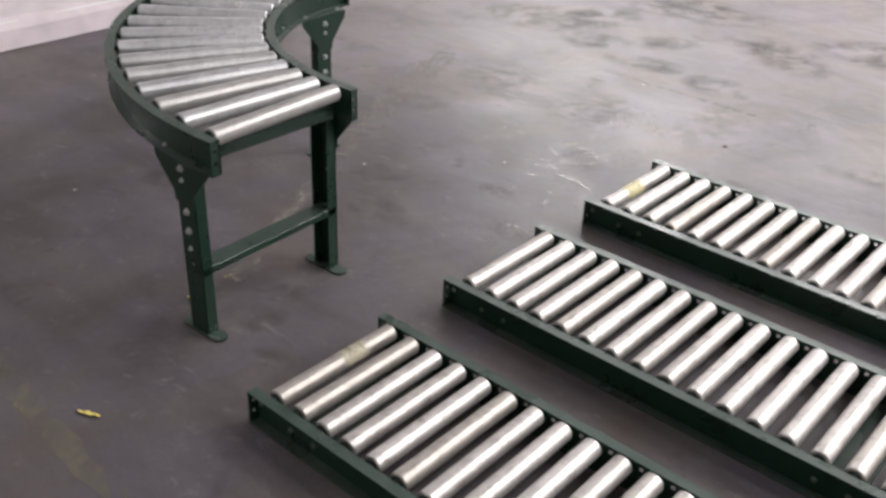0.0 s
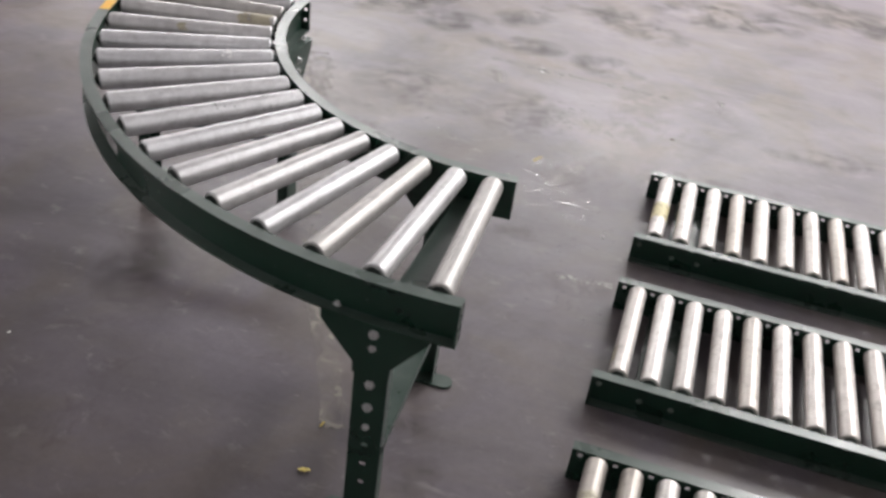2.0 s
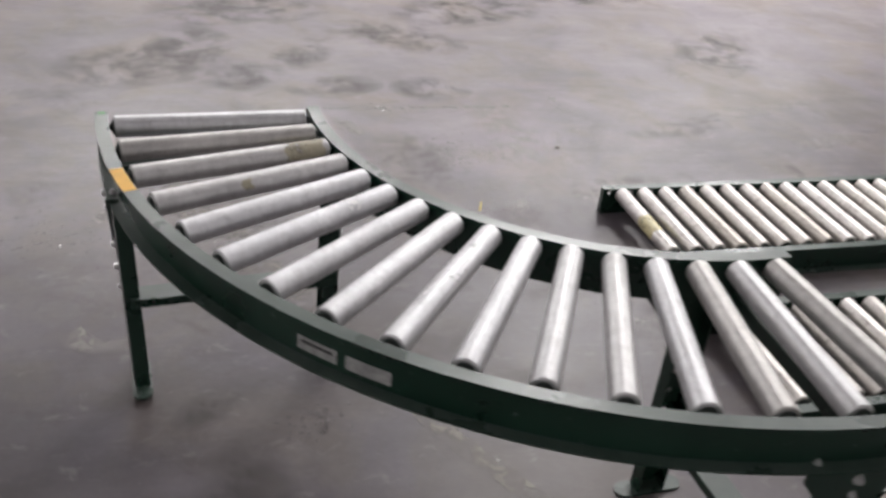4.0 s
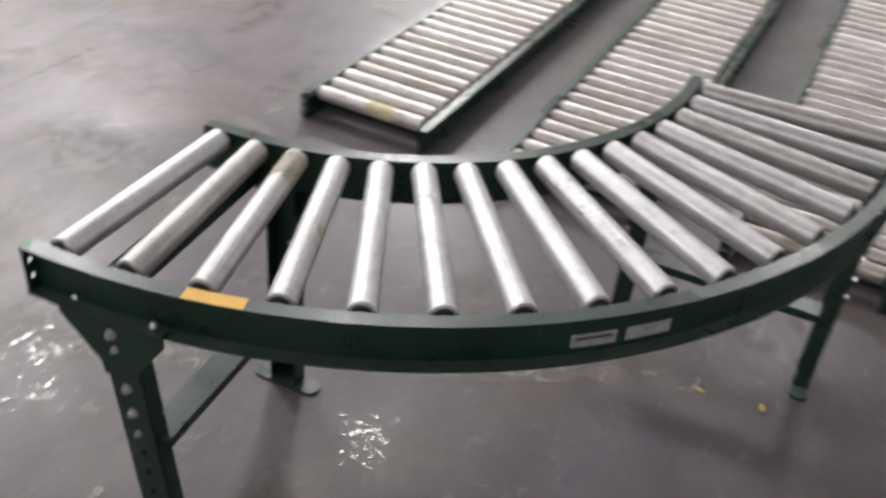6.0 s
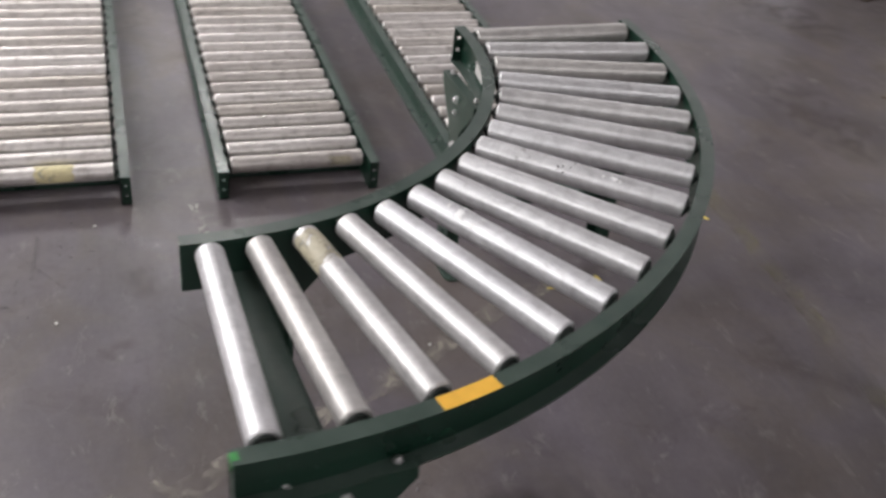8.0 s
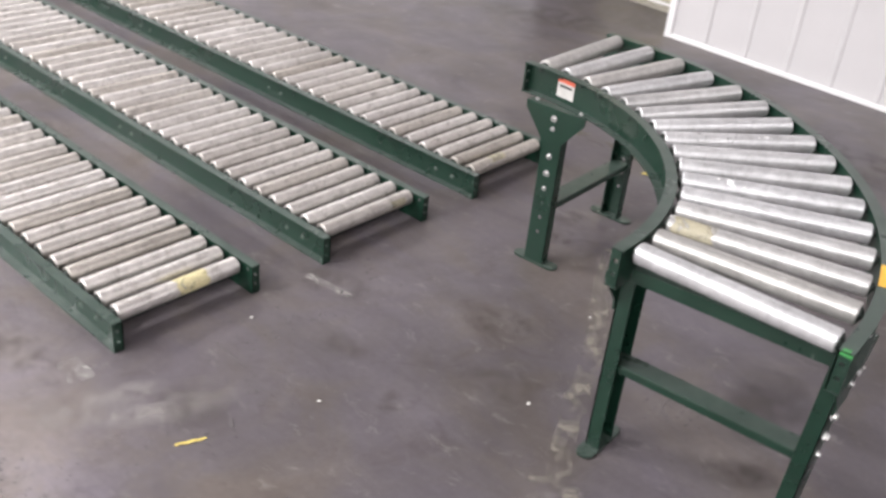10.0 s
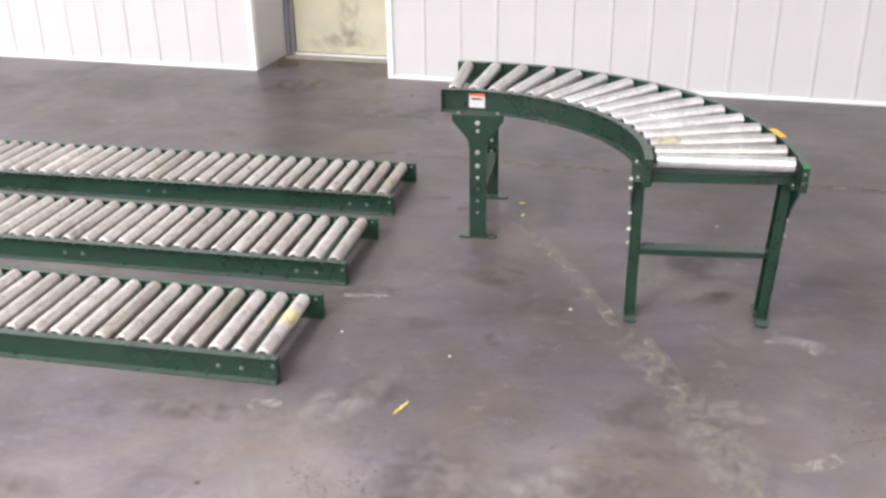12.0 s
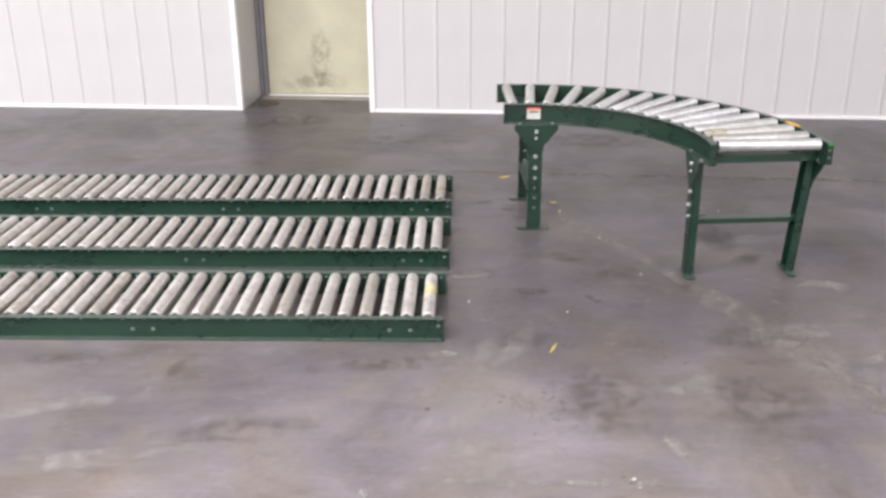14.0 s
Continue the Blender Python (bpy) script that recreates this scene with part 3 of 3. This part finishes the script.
def gusset_shape():
    sh = Shape()
    z1 = BOTTOM - 0.0005
    outline = [(-0.100, z1), (0.100, z1), (0.100, z1 - 0.022), (0.036, z1 - 0.100), (0.035, z1 - 0.125), (-0.035, z1 - 0.125), (-0.036, z1 - 0.100), (-0.100, z1 - 0.022)]
    for y in (-0.005, -0.001):
        sh.face(*[(x, y, z) for x, z in outline])
    for p, q in zip(outline, outline[1:] + outline[:1]):
        sh.face((p[0], -0.005, p[1]), (q[0], -0.005, q[1]), (q[0], -0.001, q[1]), (p[0], -0.001, p[1]))
    sh.box((-0.100, -0.001, z1 - 0.004), (0.100, 0.020, z1))
    return sh


HOLE = Shape()
HOLE.lathe([(0, 0.0085), (0.0012, 0.0085), (0.0012, 0.005), (0.0006, 0.005)], Matrix(), 14)
LEG, FOOT, GUSSET = leg_shape().mesh("leg", GREEN), foot_shape().mesh("foot_plate", GREEN), gusset_shape().mesh("gusset", GREEN)


def support(m, shift, height, skew, span, lean=(0, 0, 0)):
    """Two legs with their gussets and the channel brace; the outer leg stands skew further along the rail and may lean (lift, degrees across, degrees along)."""
    for m_leg in (m, m @ pose(skew, span, *lean) @ pose(0, 0, 0, 0, 0, 180)):
        leg = part("leg", LEG, GREEN, curve, "", m_leg)
        part("foot_plate", FOOT, GREEN, leg)
        gusset = part("gusset", GUSSET, GREEN, leg)
        for x, y in ((-0.075, 0.010), (0.075, 0.010)):
            part("bolt", BOLT, ZINC, gusset, "", pose(x, y, BOTTOM + 0.002, 0, -90, 0))
        part("bolt", BIG_BOLT, ZINC, gusset, "", pose(0, -0.005, BOTTOM - 0.030, 0, 0, -90))
        part("bolt", BOLT, ZINC, gusset, "", pose(0, -0.005, BOTTOM - 0.062, 0, 0, -90))
        for z, mesh in ((BOTTOM - 0.150, BIG_BOLT), (BOTTOM - 0.205, BIG_BOLT), (BOTTOM - 0.255, BOLT)):
            part("bolt", mesh, ZINC, leg, "", pose(0, 0, z, 0, 0, -90))
    sh = Shape()
    sh.box((-0.028, 0.004, -0.003), (0.028, span - 0.004, 0.0), 0.0008)
    for x in (-0.028, 0.025):
        sh.box((x, 0.004, -0.021), (x + 0.003, span - 0.004, -0.003), 0.0008)
    part("brace", sh, GREEN, curve, "", m @ pose(shift, 0, height, 0, 0, -math.degrees(math.atan2(skew, span))))


REACH = 0.166
support(pose(REACH - TANGENT - 0.018, 0.718 - TANGENT, 0), -0.004, 0.203, 0.0, SPAN)
support(pose(0.726 - TANGENT, REACH - TANGENT - 0.010, 0) @ Matrix(((0, 1, 0, 0), (-1, 0, 0, 0), (0, 0, 1, 0), (0, 0, 0, 1))), -0.004, 0.249, -0.022, SPAN - 0.018, (0.004, -2.2, 3.2))


# stickers and labels on the curved conveyor
def arc_patch(web, a0, a1, u0, u1, z0, z1):
    sh = Shape()
    n = 6
    for k in range(n):
        a, b = a0 + (a1 - a0) * k / n, a0 + (a1 - a0) * (k + 1) / n
        if z0 == z1:
            sh.face(polar(web + u0, a, z0), polar(web + u1, a, z0), polar(web + u1, b, z0), polar(web + u0, b, z0))
        else:
            sh.face(polar(web + u0, a, z0), polar(web + u0, b, z0), polar(web + u0, b, z1), polar(web + u0, a, z1))
    return sh


part("sticker", arc_patch(R_OUT, 11.6, 16.2, 0.001, FLANGE_C, TOP + 0.0008, TOP + 0.0008), YELLOW, curve_rails["outer_rail"], "bright yellow rectangular sticker")
LIME = plain("bright green touch-up paint", (0.05, 0.26, 0.07), 0.45, 0, 60, 0.25)
sh = Shape()
sh.box((R_OUT + 0.004, -LONG - 0.0008, TOP - 0.009), (R_OUT + FLANGE_C - 0.001, -LONG + 0.0002, TOP - 0.003))
sh.box((R_OUT + 0.006, -LONG, TOP + 0.0002), (R_OUT + 0.020, -LONG + 0.010, TOP + 0.0009))
part("paint_touch", sh, LIME, curve_rails["outer_rail"], "bright green touch-up paint")
for a0, a1, dark in ((40.0, 43.8, True), (44.6, 48.6, False)):
    part("label_plate", arc_patch(R_OUT, a0, a1, SHEET + 0.0008, 0, BOTTOM + 0.014, BOTTOM + 0.040), GREY_PAPER, curve_rails["outer_rail"], "small grey-white maker's label")
    if dark:
        part("label_print", arc_patch(R_OUT, a0 + 0.4, a1 - 0.4, SHEET + 0.0014, 0, BOTTOM + 0.028, BOTTOM + 0.034), INK, curve_rails["outer_rail"], "dark print bar")
part("safety_label", arc_patch(R_IN, 79.9, 84.8, -SHEET - 0.0008, 0, BOTTOM + 0.016, BOTTOM + 0.072), PAPER, curve_rails["inner_rail"], "white safety label with a red header")
part("label_print", arc_patch(R_IN, 79.9, 84.8, -SHEET - 0.0014, 0, BOTTOM + 0.060, BOTTOM + 0.072), RED, curve_rails["inner_rail"], "red header bar")
part("label_print", arc_patch(R_IN, 80.6, 84.1, -SHEET - 0.0014, 0, BOTTOM + 0.046, BOTTOM + 0.054), INK, curve_rails["inner_rail"], "dark print bar")


# ---------------- plastic-wrapped stack ----------------
def wrapped_stack():
    base = tagged(new("wrapped_stack"), "low stack of white boards in pinkish plastic wrap on the floor", "stack")
    base.matrix_basis = pose(2.78, -2.0, 0)
    for k in range(3):
        sh = Shape()
        sh.box((0.04 + 0.01 * k, 0.03, 0.002 + 0.04 * k), (1.1, 3.9 - 0.02 * k, 0.041 + 0.04 * k), 0.004)
        part("board", sh, TRIM, base)
    sh = Shape()
    nx, ny = 14, 60
    grid = []
    for j in range(ny + 1):
        row = []
        y = 4.0 * j / ny - 0.03
        for i in range(nx + 1):
            d = i / nx * 1.35
            wob = noise.noise((d * 9, y * 5, 0.3))
            if d < 0.14:
                p = (0.028 - 0.012 * wob - 0.05 * max(0, 0.03 - d), y, 0.003 + d * 0.93)
            else:
                p = (0.028 + (d - 0.14), y, 0.131 + 0.006 * wob)
            row.append(p)
        grid.append(row)
    for j in range(ny):
        for i in range(nx):
            sh.face(grid[j][i], grid[j][i + 1], grid[j + 1][i + 1], grid[j + 1][i])
    part("plastic_wrap", sh, WRAP, base, "glossy crinkled plastic wrap", smooth=True)
    return base


wrapped_stack()


# ---------------- marks and litter on the floor ----------------
def strip(name, points, width, material, label, category, ragged=0.25, z=0.0015, kind="structure"):
    """A thin worn strip on the floor along a line of points, with ragged edges."""
    sh = Shape()
    path = []
    for (xa, ya), (xb, yb) in zip(points[:-1], points[1:]):
        n = max(2, int(math.hypot(xb - xa, yb - ya) / 0.03))
        path += [(xa + (xb - xa) * k / n, ya + (yb - ya) * k / n) for k in range(n)]
    path.append(points[-1])
    left, right = [], []
    for i, (x, y) in enumerate(path):
        xa, ya = path[max(0, i - 1)]
        xb, yb = path[min(len(path) - 1, i + 1)]
        length = math.hypot(xb - xa, yb - ya)
        nx, ny = -(yb - ya) / length, (xb - xa) / length
        wl = width / 2 * (1 + ragged * noise.noise((x * 31, y * 31, 1.0)) * 2)
        wr = width / 2 * (1 + ragged * noise.noise((x * 31, y * 31, 7.0)) * 2)
        left.append((x + nx * wl, y + ny * wl, z))
        right.append((x - nx * wr, y - ny * wr, z))
    for i in range(len(path) - 1):
        sh.face(right[i], right[i + 1], left[i + 1], left[i])
    ob = new(name, sh.mesh(name, material))
    return tagged(ob, label, category, kind=kind)


strip("floor_marking_1", [(0.52, 1.48), (0.55, 1.42), (0.66, 1.21), (0.79, 1.0), (0.92, 0.70), (1.03, 0.49)], 0.055, TAN_LINE, "worn tan tape line on the floor", "floor marking")
strip("floor_marking_10", [(1.03, 0.49), (1.13, 0.26), (1.22, 0.08), (1.29, -0.06), (1.33, -0.24), (1.38, -0.36), (1.43, -0.50)], 0.13, TAN_LINE, "broad worn tan tape line on the floor", "floor marking", 0.45)
for x0, x1 in ((0.02, 0.06), (0.08, 0.215), (0.24, 0.30), (0.36, 0.44), (0.46, 0.78)):
    strip("floor_marking_2", [(x0, -0.848), (x1, -0.855)], 0.026, WHITE_LINE, "worn white paint dash on the floor", "floor marking")
strip("floor_marking_3", [(-0.19, -0.82), (-0.20, -0.94)], 0.03, WHITE_LINE, "worn white paint dash on the floor", "floor marking")
strip("floor_marking_4", [(0.02, 0.627), (0.185, 0.645)], 0.024, WHITE_LINE, "pale tape scrap stuck to the floor", "floor marking")
strip("floor_marking_5", [(-0.05, -0.09), (0.045, -0.10)], 0.06, WHITE_LINE, "pale paint patch on the floor", "floor marking")
strip("floor_marking_6", [(-0.30, 2.20), (0.23, 2.17), (0.74, 2.135), (1.10, 2.105), (1.58, 2.07), (2.6, 2.01)], 0.055, YELLOW_LINE, "worn yellow floor line", "floor marking")
strip("floor_marking_9", [(1.50, 2.075), (1.9, 2.055), (2.6, 2.012)], 0.036, PALE_LINE, "worn pale floor line", "floor marking")
strip("floor_marking_11", [(1.45, 0.55), (1.56, 0.567)], 0.018, PALE_LINE, "thin pale tape scrap stuck to the floor", "floor marking")
strip("floor_marking_12", [(1.46, -0.12), (1.53, -0.095), (1.585, -0.05)], 0.04, PALE_LINE, "pale paint smear on the floor", "floor marking")
strip("floor_marking_7", [(1.565, 0.565), (1.615, 0.50)], 0.055, PALE_LINE, "pale paint patch on the floor", "floor marking")
strip("floor_marking_8", [(0.68, -0.61), (0.73, -0.73)], 0.034, PALE_LINE, "pale paint patch on the floor", "floor marking")


def scrap(x, y, turn, length, width, label):
    sh = Shape()
    n = 5
    rows = []
    for k in range(n + 1):
        d = (k / n - 0.5) * length
        w = width / 2 * (1 - 0.6 * abs(2 * k / n - 1))
        z = 0.002 + 0.003 * (k % 2)
        rows.append(((d, -w, z), (d, w, z + 0.002)))
    for (a, b), (c, d) in zip(rows[:-1], rows[1:]):
        sh.face(a, c, d, b)
    low = [[(p[0], p[1], p[2] - 0.0012) for p in r] for r in rows]
    for (a, b), (c, d) in zip(low[:-1], low[1:]):
        sh.face(a, b, d, c)
    ob = new("plastic_scrap", sh.mesh("plastic_scrap", SCRAP))
    ob.matrix_world = pose(x, y, 0, 0, 0, turn)
    return tagged(ob, label, "litter", "scraps on the floor")


SCRAP = plain("yellow plastic scrap", (0.72, 0.58, 0.16), 0.5, 0, 30, 0.1)
scrap(0.392, -0.035, 68, 0.070, 0.007, "thin yellow plastic scrap on the floor")
scrap(0.292, 2.078, 25, 0.058, 0.015, "small crumpled yellow scrap on the floor")
scrap(0.53, 1.62, 20, 0.026, 0.014, "small crumpled yellow scrap on the floor")
scrap(0.55, 1.48, 80, 0.024, 0.006, "small yellow plastic scrap on the floor")


def stain(x, y, rx, ry, turn, material, label):
    """A flat patch of radius 1, scaled to its size."""
    sh = Shape()
    ring = []
    for k in range(28):
        a = 2 * math.pi * k / 28
        r = 0.92 + 0.16 * noise.noise((math.cos(a) * 2 + x * 7, math.sin(a) * 2 + y * 7, 0.0))
        ring.append((r * math.cos(a), r * math.sin(a), 0))
    sh.face(*ring)
    ob = new("floor_stain", sh.mesh("floor_stain", material))
    stain.level += 0.00004
    ob.matrix_world = pose(x, y, stain.level, 0, 0, turn) @ Matrix.Diagonal((rx, ry, 1, 1))
    return tagged(ob, label, "floor stain", kind="structure")


stain.level = 0.0004
for x, y, rx, ry, turn in ((1.45, -1.35, 0.42, 0.30, 20), (1.05, -1.20, 0.22, 0.16, 40), (0.70, -1.08, 0.24, 0.13, 10), (0.78, -1.46, 0.25, 0.14, 60), (0.30, -1.05, 0.20, 0.15, 0),
                           (0.30, -1.70, 0.40, 0.22, 150), (-0.16, -2.1, 0.5, 0.3, 20), (1.25, -1.60, 0.3, 0.2, 80), (1.0, -2.1, 0.5, 0.3, 10),
                           (-0.8, -2.5, 0.6, 0.3, 160), (-1.3, -1.5, 0.4, 0.25, 60), (1.24, 1.13, 0.20, 0.12, 100), (1.31, 0.84, 0.10, 0.06, 30)):
    stain(x, y, rx, ry, turn, STAIN, "dark irregular stain on the concrete floor")
for x, y, rx, ry, turn in ((0.34, 0.47, 0.10, 0.06, 20), (0.38, 1.42, 0.10, 0.06, 30), (0.30, 1.55, 0.09, 0.06, 80), (0.15, 1.64, 0.08, 0.05, 10), (0.60, 0.42, 0.07, 0.05, 80), (0.52, -0.38, 0.20, 0.28, 0), (1.02, -0.40, 0.24, 0.22, 10), (0.30, 0.05, 0.13, 0.10, 0),
                           (1.06, 0.06, 0.14, 0.10, 30), (-0.15, -0.15, 0.25, 0.07, 5), (-1.33, -0.14, 0.16, 0.06, 0), (-0.9, -0.2, 0.12, 0.05, 80), (0.10, 0.66, 0.14, 0.08, 10),
                           (-0.64, -0.60, 0.30, 0.09, 10), (0.55, 0.88, 0.12, 0.09, 30), (0.72, 0.66, 0.12, 0.10, 30), (-0.3, 2.9, 0.5, 0.2, 0), (-1.2, 3.4, 0.4, 0.25, 30), (0.9, 2.9, 0.5, 0.2, 170)):
    stain(x, y, rx, ry, turn, BROWN_STAIN, "brownish smear on the concrete floor")
for x, y, rx, ry, turn in ((1.30, -0.10, 0.30, 0.14, -50), (1.35, 0.12, 0.22, 0.08, 10), (0.80, -0.30, 0.22, 0.10, 20), (0.10, -0.62, 0.14, 0.40, 0), (0.72, -0.70, 0.05, 0.11, 25),
                           (-1.0, -0.75, 0.45, 0.07, 12), (-1.2, -0.45, 0.40, 0.06, 15), (1.58, 0.55, 0.12, 0.05, -20), (1.9, -0.2, 0.3, 0.12, 10), (0.2, -0.05, 0.3, 0.1, 60), (-0.5, 3.1, 0.10, 0.03, 10), (-0.72, 3.15, 0.08, 0.03, 10)):
    stain(x, y, rx, ry, turn, PALE_STAIN, "pale worn patch on the concrete floor")


# small white chips and one dark one
CHIP = plain("pale chip", (0.62, 0.61, 0.58), 0.5)


def chip(x, y, size, turn, material, label):
    sh = Shape()
    pts = [(size * (0.6 + 0.4 * noise.noise((x * 13, y * 17, k * 1.7))) * math.cos(a), size * 0.5 * math.sin(a)) for k, a in enumerate([i * math.pi / 3 for i in range(6)])]
    top = [(px * 0.8, py * 0.8, size * 0.35) for px, py in pts]
    low = [(px, py, 0.0005) for px, py in pts]
    sh.face(*top)
    for k in range(6):
        sh.face(low[k], low[(k + 1) % 6], top[(k + 1) % 6], top[k])
    ob = new("chip", sh.mesh("chip", material))
    ob.matrix_world = pose(x, y, 0, 0, 0, turn)
    return tagged(ob, label, "debris", "chips on the floor")


for k, (x, y, size) in enumerate(((0.09, 0.369, 0.010), (0.472, 0.277, 0.008), (0.82, 0.66, 0.010), (0.70, 1.10, 0.008), (0.55, -0.83, 0.008), (0.56, -0.87, 0.006), (1.35, 1.5, 0.008))):
    chip(x, y, size, 40 * k, CHIP, "small pale chip lying on the floor")
chip(-0.042, -0.461, 0.012, 10, WOOD, "small dark chip lying on the floor")
chip(-0.37, 3.3, 0.016, 60, WOOD, "small dark chip lying on the floor")


# shiny clear tape trodden into the floor
def residue():
    rng = random.Random(11)
    sh = Shape()
    for cx, cy, n, spread in ((0.32, 0.14, 34, 0.05), (0.34, 0.45, 18, 0.04), (0.19, 0.46, 22, 0.045), (0.27, -0.06, 26, 0.05), (0.39, -0.01, 14, 0.03), (0.16, 0.30, 14, 0.05), (0.34, -0.42, 60, 0.06), (0.22, -0.40, 20, 0.04),
                              (1.07, 0.92, 46, 0.035), (1.24, 0.16, 30, 0.045), (1.33, 0.27, 24, 0.035), (0.53, -0.84, 8, 0.025), (0.14, 0.75, 18, 0.05), (1.7, 0.05, 50, 0.08), (0.75, -0.05, 10, 0.05)):
        for _ in range(3 * n):
            x, y = rng.gauss(cx, spread), rng.gauss(cy, spread)
            size, slim, turn, m = rng.choice((0.002, 0.003, 0.0045, 0.006, 0.010)), rng.uniform(0.2, 0.8), rng.uniform(0, 3.14), rng.randint(6, 9)
            ring, z = [], 0.0023 + rng.uniform(0, 0.0005)
            for k in range(m):
                a = 2 * math.pi * k / m
                r = size * rng.uniform(0.3, 1.0)
                px, py = r * math.cos(a), r * slim * math.sin(a)
                ring.append((x + px * math.cos(turn) - py * math.sin(turn), y + px * math.sin(turn) + py * math.cos(turn), z))
            sh.face(*ring)
    # long thin creases
    for xa, ya, xb, yb in ((0.35, 0.30, 0.16, 0.16), (0.30, 0.22, 0.12, 0.23), (0.45, 0.05, 0.33, 0.10), (1.62, 0.02, 1.80, 0.10)):
        for k in range(10):
            t0, t1, w = k / 10, (k + rng.uniform(0.6, 1.0)) / 10, rng.uniform(0.002, 0.005)
            pa, pb = (xa + (xb - xa) * t0, ya + (yb - ya) * t0), (xa + (xb - xa) * t1, ya + (yb - ya) * t1)
            sh.face((pa[0], pa[1] - w, 0.0029), (pb[0], pb[1] - w * 0.5, 0.0029), (pb[0], pb[1] + w, 0.0029), (pa[0], pa[1] + w * 0.6, 0.0029))
    return tagged(new("tape_residue", sh.mesh("tape_residue", GLAZE)), "shiny flakes of clear tape trodden into the floor", "tape residue", kind="stuff")


residue()
